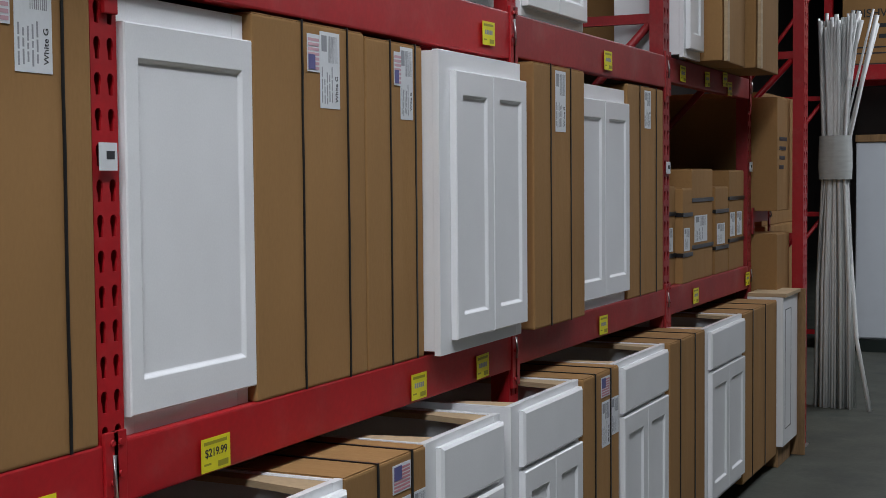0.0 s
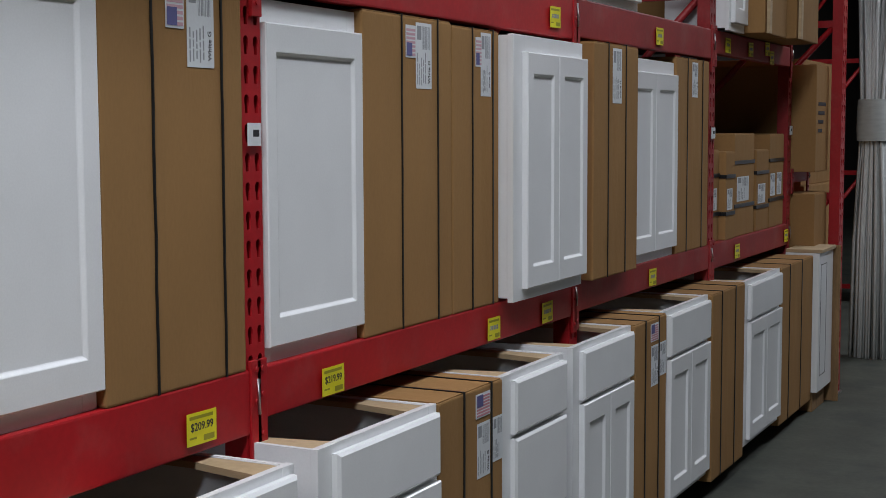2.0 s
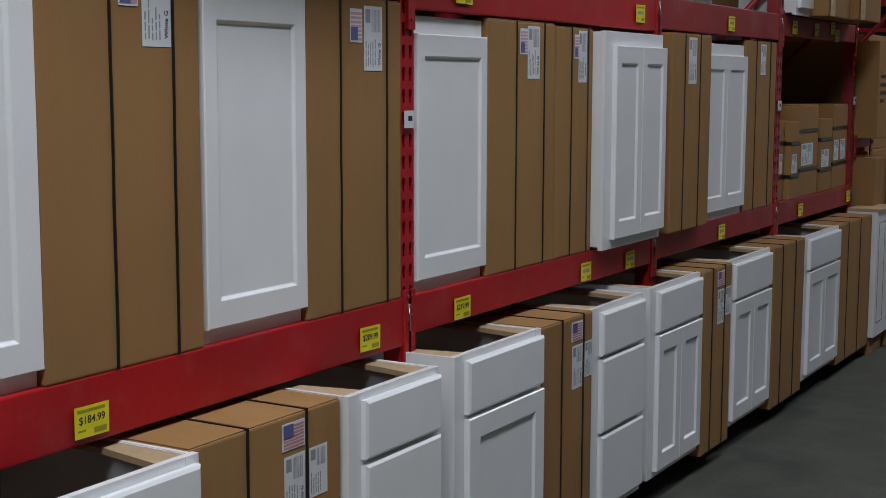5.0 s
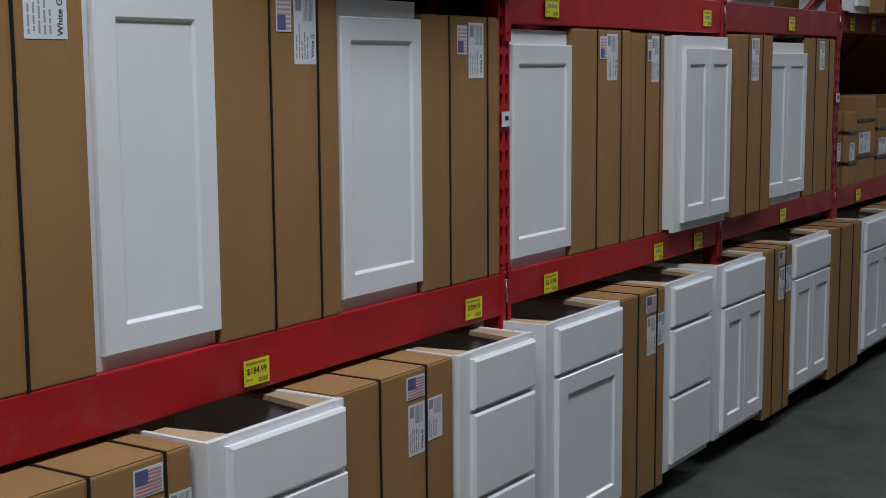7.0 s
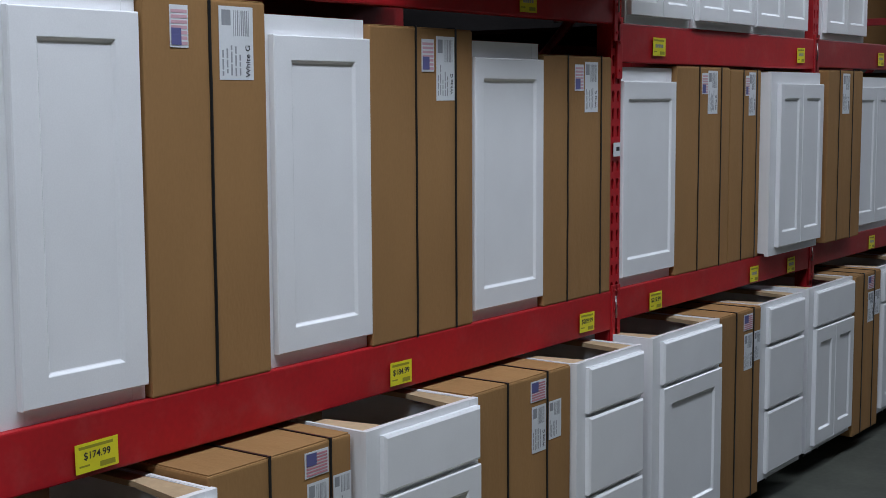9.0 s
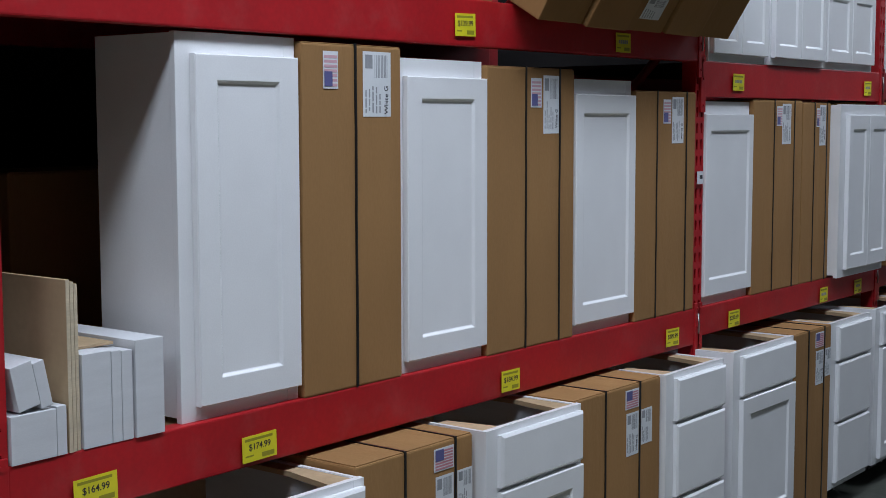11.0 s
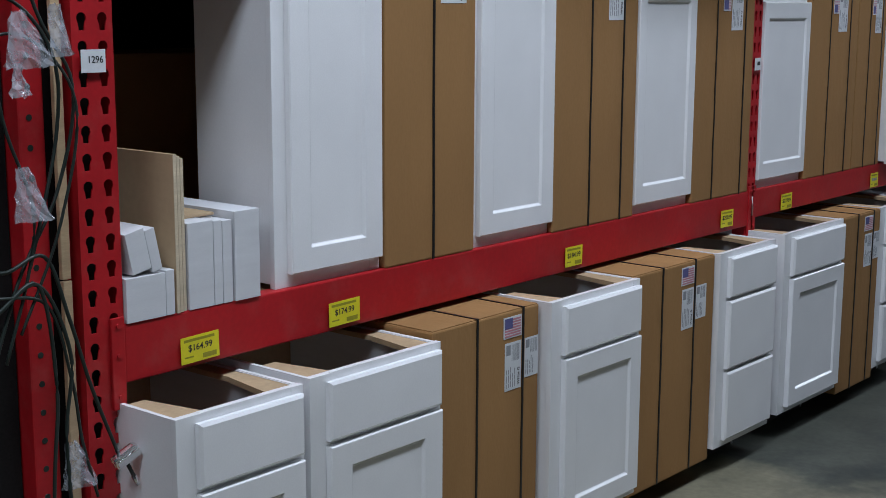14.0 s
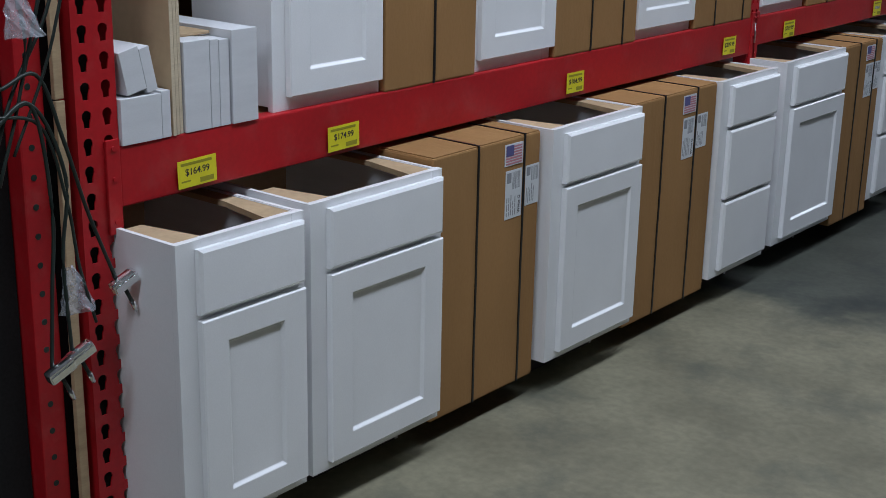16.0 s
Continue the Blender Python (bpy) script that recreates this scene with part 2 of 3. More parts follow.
def punched_post(width, height, depth=0.06, pitch=0.0635, cols=2):
    """A hollow post whose front (at x = 0) has two rows of teardrop slots; y from 0 to width."""
    bm = bm_new()
    rows = int(height / pitch)
    cw = width / cols
    hole_h, hole_w = pitch * 0.25, min(cw * 0.25, 0.0125)
    prof = [(-0.6, -1.25), (0.6, -1.25), (0.75, -0.3), (1.05, 0.3), (0.95, 0.9), (0.4, 1.25), (-0.4, 1.25), (-0.95, 0.9), (-1.05, 0.3), (-0.75, -0.3)]
    for r in range(rows + 1):
        z0, z1 = r * pitch, min((r + 1) * pitch, height)
        if z1 - z0 < 0.01:
            continue
        for c in range(cols):
            y0, y1 = c * cw, (c + 1) * cw
            if z1 - z0 < pitch * 0.99:
                bm.faces.new([bm.verts.new(p) for p in ((0, y0, z0), (0, y1, z0), (0, y1, z1), (0, y0, z1))])
                continue
            cy, cz = (y0 + y1) / 2, (z0 + z1) / 2
            hole = [bm.verts.new((0, cy + hole_w * a, cz + hole_h * b)) for a, b in prof]
            deep = [bm.verts.new((-0.004, v.co.y, v.co.z)) for v in hole]
            k = [bm.verts.new(p) for p in ((0, y0, z0), (0, y1, z0), (0, y1, cz), (0, y1, z1), (0, y0, z1), (0, y0, cz))]
            for f in ((k[0], k[1], hole[1], hole[0]), (k[1], k[2], hole[3], hole[2], hole[1]), (k[2], k[3], hole[5], hole[4], hole[3]),
                      (k[3], k[4], hole[6], hole[5]), (k[4], k[5], hole[8], hole[7], hole[6]), (k[5], k[0], hole[0], hole[9], hole[8])):
                bm.faces.new(f)
            for i in range(10):
                bm.faces.new((hole[i], hole[(i + 1) % 10], deep[(i + 1) % 10], deep[i]))
    t = 0.004
    add_box(bm, -depth, -0.0005, 0, t, 0, height)
    add_box(bm, -depth, -0.0005, width - t, width, 0, height)
    return bm


def upright_frame(y0, y1, mat, top=POST_TOP, label="red steel pallet rack upright frame with teardrop slots", depth=1.06, front=-0.006):
    w = y1 - y0
    t = thing("rack_upright", front, y0, 0, label, "rack upright", "rack uprights")
    part("front_post", punched_post(w, top), mat, t)
    # added black plate in the hollow post, for the shade inside the slots
    part("slot_shade_plate", slab(-0.058, -0.05, 0.006, w - 0.006, 0.0, top), BLACK, t)
    part("rear_post", slab(-depth, -depth + 0.06, 0, w, 0, top, 0.004), mat, t)
    for z in (0.12, 1.15, 2.15, 3.2):
        part("brace", slab(-depth + 0.062, -0.062, w / 2 - 0.015, w / 2 + 0.015, z, z + 0.04), mat, t)
    for z0, z1 in ((0.16, 1.15), (1.19, 2.15), (2.19, 3.2)):
        part("diagonal_brace", tube_mesh([(-depth + 0.07, w / 2, z0), (-0.07, w / 2, z1)], 0.018, 6), mat, t)
    part("foot_plate", slab(-0.10, 0.012, -0.02, w + 0.02, 0.0, 0.008), STEEL, t)
    return t


UPRIGHTS = [(-3.258, -3.146), (-0.036, 0.036), (1.885, 1.955), (3.580, 3.670), (5.150, 5.230)]
for i, (a, b) in enumerate(UPRIGHTS):
    upright_frame(a, b, RED if i < 3 else DARKRED)


def beam(y0, y1, z0, z1, mat, label):
    t = thing("rack_beam", 0.0, y0, z0, label, "rack beam", "rack beams")
    h, w = z1 - z0, y1 - y0
    bm = bm_new()
    add_box(bm, -0.05, 0.0, 0.0, w, 0.0, h, 0.005)
    part("box_beam", bm, mat, t)
    for y in (-0.0385, w + 0.0005):
        bm = bm_new()
        add_box(bm, -0.005, 0.004, y, y + 0.038, -0.06, h + 0.02, 0.002)
        part("end_connector", bm, mat, t)
        for z in (-0.03, h * 0.5, h):
            part("rivet", tube_mesh([(0.003, y + 0.019, z), (0.008, y + 0.019, z)], 0.006, 8), mat, t)
    part("safety_clip", tube_mesh([(0.008, w + 0.022, h * 0.85), (0.014, w + 0.014, h * 0.55), (0.008, w + 0.024, h * 0.3)], 0.004, 6), STEEL, t)
    part("rear_beam", slab(-1.05, -1.0, 0, w, 0, h, 0.004), mat, t)
    return t


for i in range(4):
    a, b = UPRIGHTS[i][1] - 0.005, UPRIGHTS[i + 1][0] + 0.005
    low, under, over = BAYS[i]
    for z0, z1 in ((low, LOW1), (under, over)):
        beam(a, b, z0, z1, RED if i < 2 else DARKRED, "scuffed red steel box beam carrying a rack shelf")
    for z in (LOW1, over):
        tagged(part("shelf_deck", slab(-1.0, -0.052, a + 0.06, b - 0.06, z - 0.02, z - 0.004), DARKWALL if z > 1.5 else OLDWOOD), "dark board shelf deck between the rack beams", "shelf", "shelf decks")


# ---- cabinets ----
def shaker_door(w, h, stile=0.062, rail=0.062, thick=0.02, r=0.0085):
    """Recessed-panel door, back at x = 0, front at x = thick; y 0..w, z 0..h."""
    bm = bm_new()
    loops = []
    for x, iy, iz in ((0.0, 0.0, 0.0), (thick - 0.003, 0.0, 0.0), (thick, 0.003, 0.003), (thick, stile - 0.004, rail - 0.004),
                      (thick - 0.001, stile - 0.002, rail - 0.002), (thick - r * 0.85, stile + 0.0035, rail + 0.0035), (thick - r, stile + 0.006, rail + 0.006)):
        loops.append([bm.verts.new((x, a, b)) for a, b in ((iy, iz), (w - iy, iz), (w - iy, h - iz), (iy, h - iz))])
    for a, b in zip(loops, loops[1:]):
        for k in range(4):
            bm.faces.new((a[k], a[(k + 1) % 4], b[(k + 1) % 4], b[k]))
    bm.faces.new(loops[-1])
    bm.faces.new(loops[0])
    return bm


def slab_front(w, h, thick=0.02):
    bm = bm_new()
    loops = []
    for x, ins in ((0.0, 0.0), (thick - 0.006, 0.0), (thick, 0.008)):
        loops.append([bm.verts.new((x, a, b)) for a, b in ((ins, ins), (w - ins, ins), (w - ins, h - ins), (ins, h - ins))])
    for a, b in zip(loops, loops[1:]):
        for k in range(4):
            bm.faces.new((a[k], a[(k + 1) % 4], b[(k + 1) % 4], b[k]))
    bm.faces.new(loops[-1])
    bm.faces.new(loops[0])
    return bm


def wall_cabinet(y0, y1, z, h, doors, label, front=-0.02, group="wall cabinets on the shelf", over=(0.03, 0.010), drop=0.037, head=0.052, stile=0.062):
    """Boxed wall cabinet with a face frame at front and overlay doors."""
    w, d = y1 - y0, 0.305
    t = thing("wall_cabinet", front, y0, z, label, "cabinet", group)
    s = 0.016
    part("side_panel", slab(-d, -0.019, 0.003, s, 0.012, h - 0.003), WHITE, t)
    part("side_panel", slab(-d, -0.019, w - s, w - 0.003, 0.012, h - 0.003), WHITE, t)
    part("top_panel", slab(-d, -0.0195, s, w - s, h - 0.02, h - 0.004), WHITE, t)
    part("bottom_panel", slab(-d, -0.0195, s, w - s, 0.02, 0.036), WHITE, t)
    part("back_panel", slab(-d, -d + 0.006, s, w - s, 0.036, h - 0.02), WHITE, t)
    bm = bm_new()
    left = max(0.04, over[0] + 0.02)
    add_box(bm, -0.019, 0.0, 0.0, left, 0.0, h, 0.0015)
    add_box(bm, -0.019, 0.0, w - 0.04, w, 0.0, h, 0.0015)
    add_box(bm, -0.019, -0.0005, left, w - 0.04, 0.0, max(0.045, drop + 0.02))
    add_box(bm, -0.019, -0.0005, left, w - 0.04, h - max(0.06, head + 0.02), h)
    part("face_frame", bm, WHITE, t)
    a, b = over[0], w - over[1]
    n = doors
    for i in range(n):
        y = a + (b - a) * i / n
        part("door", shaker_door((b - a) / n - (0.003 if n > 1 else 0), h - drop - head, stile if n == 1 else 0.046, 0.068 if h > 0.5 else 0.055, r=0.0078), WHITE, t, place=(0.001, y, drop))
    return t


def base_cabinet(y0, y1, layout, label, front=0.20, h=0.876):
    w, d, kick = y1 - y0, 0.60, 0.115
    t = thing("base_cabinet", front, y0, 0, label, "cabinet", "base cabinets in front of the rack")
    s = 0.014
    for a, b in ((0.002, s), (w - s, w - 0.002)):
        bm = bm_new()
        add_box(bm, -d, -0.019, a, b, kick, h - 0.002)
        add_box(bm, -d, -0.15, a, b, 0.0, kick)
        part("side_panel", bm, WHITE, t)
    part("bottom_panel", slab(-d, -0.0195, s, w - s, kick, kick + 0.014), WHITE, t)
    for a, b, m in ((s, s + 0.003, LINING), (w - s - 0.003, w - s, PRIMED)):
        part("lining", slab(-d + 0.008, -0.0195, a, b, kick + 0.015, h - 0.004), m, t, "smooth cabinet inside")
    part("back_panel", slab(-d, -d + 0.008, s, w - s, kick + 0.015, h - 0.02), LINING, t, "brown wood-grain cabinet back")
    # toe kick coloured dark for the shadow under the cabinet
    part("toe_kick", slab(-0.17, -0.152, s, w - s, 0.0, kick - 0.001), DARKWALL, t)
    part("top_brace", slab(-d + 0.009, -d + 0.07, s + 0.004, w - s - 0.004, h - 0.022, h - 0.005), RAWWOOD, t, "raw pale wood brace")
    for a, b in ((s + 0.004, 1), (w - s - 0.004, -1)):
        bm = bm_new()
        tri = [(-0.0205, a), (-0.0205, a + b * 0.085), (-0.20, a + b * 0.05), (-0.20, a)]
        lo = [bm.verts.new((x, y, h - 0.020)) for x, y in tri]
        hi = [bm.verts.new((x, y, h - 0.005)) for x, y in tri]
        bm.faces.new(lo)
        bm.faces.new(hi)
        for k in range(4):
            bm.faces.new((lo[k], lo[(k + 1) % 4], hi[(k + 1) % 4], hi[k]))
        part("corner_brace", bm, RAWWOOD, t, "raw pale wood corner brace")
    part("top_rail", slab(-d + 0.071, -0.201, w - s - 0.05, w - s - 0.004, h - 0.020, h - 0.006), RAWWOOD, t, "raw pale wood rail")
    bm = bm_new()
    add_box(bm, -0.019, 0.0, 0.0, 0.075, kick, h, 0.0015)
    add_box(bm, -0.019, 0.0, w - 0.042, w, kick, h, 0.0015)
    for a, b in ((kick, kick + 0.045), (h - 0.045, h), (h - 0.208, h - 0.158), (0.405, 0.44)) if layout == "drawers" else ((kick, kick + 0.045), (h - 0.045, h), (h - 0.208, h - 0.158)):
        add_box(bm, -0.019, -0.0006, 0.075, w - 0.042, a, b)
    part("face_frame", bm, WHITE, t)
    a, b = 0.055, w - 0.012
    top = h - 0.020
    if layout == "drawers":
        for z0, z1 in ((0.142, 0.410), (0.424, 0.688), (0.702, top)):
            part("drawer_front", slab_front(b - a, z1 - z0), WHITE, t, place=(0.001, a, z0))
    else:
        part("drawer_front", slab_front(b - a, 0.158), WHITE, t, place=(0.001, a, top - 0.158))
        n = 2 if layout == "two" else 1
        for i in range(n):
            part("door", shaker_door((b - a) / n - (0.003 if n > 1 else 0), top - 0.172 - 0.142, 0.052 if n > 1 else (0.080 if y0 < -2 else 0.068), 0.068), WHITE, t, place=(0.001, a + (b - a) * i / n, 0.142))
    return t


# ---- cartons ----
def carton_body(w, d, h):
    bm = bm_new()
    add_box(bm, -d, 0.0, 0.0, w, 0.0, h, 0.006)
    return bm


def top_flaps(parent, w, d, h):
    for a, b in ((-d + 0.004, -d * 0.5 - 0.0015), (-d * 0.5 + 0.0015, -0.004)):
        part("top_flap", slab(a, b, 0.004, w - 0.004, h, h + 0.003, 0.001), CARTON, parent)


def strap_loop(y, d, h, wide=0.012, seed=0):
    """One closed band round front, top and back, slightly slack on the front."""
    rn = random.Random(seed)
    bm = bm_new()
    e, top = 0.0025, h + 0.0034
    path = [(0.0008 + e, top * k / 8, 0.0008, rn.uniform(-0.0011, 0.0011) if 0 < k < 8 else 0.0) for k in range(8)]
    outer = [(x, z, o) for x, z, n, o in path] + [(0.0008 + e, top + e, 0.0), (-d - e, top + e, 0.0), (-d - e, 0.0, 0.0)]
    inner = [(n, z, o) for x, z, n, o in path] + [(0.0008, top, 0.0), (-d - 0.0008, top, 0.0), (-d - 0.0008, 0.0, 0.0)]
    rows = [[bm.verts.new((p[0], y + p[2] + sgn * wide / 2, p[1])) for p in ring] for ring, sgn in ((outer, -1), (outer, 1), (inner, 1), (inner, -1))]
    n = len(outer)
    for k in range(n - 1):
        for a, b in ((0, 1), (1, 2), (2, 3), (3, 0)):
            bm.faces.new((rows[a][k], rows[a][k + 1], rows[b][k + 1], rows[b][k]))
    return bm


def flag_label(parent, y, z, w, h, faded):
    base = part("flag_sticker", slab(0.0006, 0.0018, y, y + w, z, z + h), PAPER, parent, "striped red, white and blue sticker")
    n = 7
    for i in range(n):
        z0 = z + h * (0.06 + 0.88 * i / n)
        part("stripe", slab(0.0018, 0.0024, y + w * 0.06, y + w * 0.94, z0, z0 + h * 0.88 / n * 0.62), PALEPINK if faded else FLAGRED, base)
    part("canton", slab(0.0022, 0.0030, y + w * 0.06, y + w * (0.60 if faded else 0.48), z + h * (0.06 if faded else 0.46), z + h * (0.46 if faded else 0.94)), FLAGBLUE, base)
    return base


def ship_label(parent, y, z, w, h, seed, text=True):
    rnd = random.Random(seed)
    lab = part("shipping_label", slab(0.0004, 0.0012, y, y + w, z, z + h), PAPER, parent, "white printed shipping label")
    bm = bm_new()
    add_box(bm, 0.0012, 0.0015, y + w * 0.08, y + w * 0.34, z + h * 0.74, z + h * 0.95)
    for i in range(9):
        yy = y + w * (0.42 + 0.055 * i)
        add_box(bm, 0.0012, 0.0015, yy, yy + w * rnd.choice((0.015, 0.03)), z + h * 0.60, z + h * 0.95)
    for i in range(5):
        yy = y + w * (0.08 + 0.125 * i)
        z0 = z + h * rnd.uniform(0.05, 0.10)
        for k in range(3):
            z1 = z0 + h * rnd.uniform(0.06, 0.16)
            add_box(bm, 0.0012, 0.0015, yy, yy + w * 0.045, z0, z1)
            z0 = z1 + h * 0.02
    part("print", bm, GREYINK, lab)
    if text:
        words("wording", "White G", w * 0.19, INK, lab, Matrix.Translation((0.0013, y + w * 0.84, z + h * 0.26)) @ FACE_X @ pose(0, 0, 0, 0, 0, 90))
    return lab


def carton(y0, y1, z, h, straps, label, front=0.0, depth=0.36, labels=None, group="boxed wall cabinets on the shelf", seed=0, wide=0.012, sag=0.0):
    w = y1 - y0
    t = thing("cardboard_box", front, y0, z, label, "box", group, turn=sag)
    part("carton", carton_body(w, depth, h - 0.003), CARTON, t)
    top_flaps(t, w, depth, h - 0.003)
    for s in straps:
        part("strap", strap_loop(s - y0, depth, h - 0.003, wide, int(abs(s) * 1000)), STRAP, t, "tight black plastic strap")
    if labels:
        fy, fz, fw, fh, ly, lz, lw, lh, faded = labels
        if fw:
            flag_label(t, fy - y0, fz - z, fw, fh, faded)
        ship_label(t, ly - y0, lz - z, lw, lh, seed, lw > 0.055)
    return t


# upper shelf, from the near end of the rack to the far end
ONE = "white shaker wall cabinet with one door, standing on the red beam"
TWO = "white shaker wall cabinet with two doors, standing on the red beam"
BOXED = "tall brown cardboard cabinet box with black straps and labels"
wall_cabinet(-2.645, -2.238, LOW1, 0.958, 1, ONE, over=(0.046, 0.004), stile=0.074)
wall_cabinet(-1.820, -1.412, LOW1, 0.922, 1, ONE, over=(0.024, -0.004), stile=0.068)
wall_cabinet(-0.905, -0.503, LOW1, 0.882, 1, ONE, over=(0.008, -0.004), stile=0.050)
wall_cabinet(0.044, 0.468, LOW1, 0.815, 1, ONE, over=(0.006, -0.004), stile=0.042)
wall_cabinet(1.290, 1.862, LOW1, 0.812, 2, TWO, front=0.045, over=(0.066, -0.004))
wall_cabinet(2.470, 3.060, LOW1, 0.800, 2, TWO, front=-0.01, over=(0.012, -0.004))

carton(-2.232, -1.826, LOW1, 0.950, [-2.022], BOXED, seed=1, wide=0.0086, labels=(-2.150, 1.865, 0.058, 0.100, -1.990, 1.790, 0.118, 0.180, True))
carton(-1.408, -0.912, LOW1, 0.912, [-1.200, -1.003], BOXED, seed=2, wide=0.0072, labels=(-1.172, 1.820, 0.060, 0.095, -1.100, 1.735, 0.092, 0.190, True))
carton(-0.498, -0.042, LOW1, 0.848, [-0.345, -0.118], BOXED, seed=3, wide=0.0065, labels=(-0.300, 1.765, 0.058, 0.090, -0.232, 1.690, 0.090, 0.175, True))
carton(0.474, 0.965, LOW1, 0.825, [0.672, 0.878], BOXED, seed=4, wide=0.0058, labels=(0.695, 1.752, 0.055, 0.085, 0.752, 1.672, 0.090, 0.175, True))
carton(0.972, 1.284, LOW1, 0.818, [1.098, 1.240], BOXED, seed=5, wide=0.0058, labels=(1.120, 1.745, 0.040, 0.085, 1.156, 1.660, 0.070, 0.185, True))
carton(1.962, 2.430, LOW1, 0.828, [2.105, 2.290], BOXED, front=0.05, seed=6, wide=0.0058, labels=(2.15, 1.75, 0, 0.11, 2.148, 1.655, 0.095, 0.195, True))
carton(3.068, 3.555, LOW1, 0.828, [3.225, 3.450], BOXED, seed=7, wide=0.0058, labels=(3.3, 1.75, 0, 0.1, 3.29, 1.70, 0.085, 0.15, True))

# base cabinets and boxes on the floor
DRW = "white shaker base cabinet with open top, one drawer and one door"
base_cabinet(-3.176, -2.772, "one", DRW, front=0.213, h=0.850)
base_cabinet(-2.743, -2.230, "one", DRW, front=0.207, h=0.856)
base_cabinet(-1.692, -1.179, "one", DRW, front=0.205)
base_cabinet(-0.591, -0.147, "drawers", "white base cabinet with open top and three drawers", front=0.188)
base_cabinet(-0.026, 0.534, "one", DRW, front=0.170)
base_cabinet(0.945, 1.403, "drawers", "white base cabinet with open top and three drawers", front=0.165)
base_cabinet(1.506, 2.063, "two", "white base cabinet with open top, one drawer and two doors", front=0.155)
base_cabinet(2.438, 3.052, "two", "white base cabinet with open top, one drawer and two doors", front=0.150)
base_cabinet(3.592, 4.273, "two", "white base cabinet with open top, one drawer and two doors", front=0.165)

BASEBOX = "brown cardboard base cabinet box with black straps and shipping labels"
FLOORBOX = [(-2.222, -1.712, [-2.020, -1.795], True), (-1.171, -0.600, [-0.972, -0.745], True), (0.542, 0.937, [0.690, 0.860], True),
            (2.071, 2.430, [2.180, 2.335], True), (3.060, 3.584, [3.200, 3.420], False), (4.281, 5.040, [4.480, 4.760], False)]
for i, (a, b, st, lab) in enumerate(FLOORBOX):
    s = st[1]
    la = (s - 0.098, 0.790, 0.090, 0.066, s - 0.090, 0.625, 0.082, 0.150, False) if lab else None
    bx = carton(a, b, 0.078, 0.797, st, BASEBOX, front=0.17, depth=0.56, labels=la, group="boxed base cabinets in front of the rack", seed=20 + i, wide=0.008)
    if lab:
        ship_label(bx, s - a + 0.010, 0.65 - 0.078, min(0.075, b - s - 0.012), 0.125, 40 + i, False)
# runners carry the shade beneath the boxes in their dark colour
for x in (-0.36, -0.14):
    for i, (a, b, st, lab) in enumerate(FLOORBOX):
        tagged(part("timber_runner", slab(x, x + 0.085, a + 0.01, b - 0.01, 0.0, 0.078, 0.003), DARKWALL), "timber runner under floor boxes, coloured dark for the shade there", "timber", "floor runners")


# ---- price cards ----
def price_card(y, z, text="", w=0.130, h=0.066, tilt=0.0, front=0.0055):
    t = thing("price_card", front, y, z, "yellow price card stuck on the red beam", "price tag", "price cards")
    t.matrix_world = pose(front, y, z, tilt, 0, 0)
    part("card", slab(0.0, 0.0012, 0, w, -h, 0), YELLOW, t)
    for a, b, c, d in ((0.08, 0.88, 0.20, 0.10), (0.56, 0.92, 0.92, 0.74), (0.08, 0.32, 0.80, 0.74)):
        part("print_line", slab(0.0012, 0.0016, w * a, w * b, -h * c, -h * d), OLIVE, t)
    if text:
        words("wording", text, h * 0.35, INK, t, Matrix.Translation((0.0014, w * 0.5, -h * 0.45)) @ FACE_X)
    else:
        for k in range(5):
            part("print_line", slab(0.0012, 0.0016, w * (0.18 + 0.13 * k), w * (0.28 + 0.13 * k), -h * 0.55, -h * 0.36), GREYINK, t)
    return t


for y, z, text in ((-2.988, 0.972, "$164.99"), (-2.470, 0.974, "$174.99"), (-1.338, 0.978, "$184.99"), (-0.264, 0.982, "$209.99"), (0.258, 0.994, "$219.99"),
                   (1.193, 0.998, ""), (1.612, 0.996, ""), (2.715, 1.006, ""), (4.02, 1.005, ""), (5.06, 1.008, ""),
                   (-1.580, 2.098, "$129.99"), (-0.655, 2.085, ""), (0.262, 1.965, ""), (1.672, 1.962, ""), (2.775, 1.965, ""),
                   (3.80, 1.985, ""), (4.22, 1.985, ""), (4.56, 2.005, ""), (4.66, 1.965, "")):
    price_card(y, z, text, w=0.122 if y < -2 else 0.100 if y < 0.5 else 0.088, h=0.068, tilt=random.uniform(-2, 2))


def rack_label(y, z, w, h, text=""):
    t = thing("rack_label", 0.003, y, z, "small white paper location label on the rack post", "label", "rack labels")
    part("paper", slab(0, 0.0012, 0, w, 0, h, 0), PAPER, t)
    if text:
        words("wording", text, h * 0.42, INK, t, Matrix.Translation((0.0014, w * 0.58, h * 0.55)) @ FACE_X)
    else:
        part("print", slab(0.0012, 0.0016, w * 0.4, w * 0.85, h * 0.4, h * 0.7), INK, t)


rack_label(-3.242, 1.632, 0.066, 0.052, "1296")
rack_label(-0.030, 1.528, 0.050, 0.050)
rack_label(3.590, 1.520, 0.060, 0.050)
rack_label(5.155, 1.530, 0.065, 0.050)


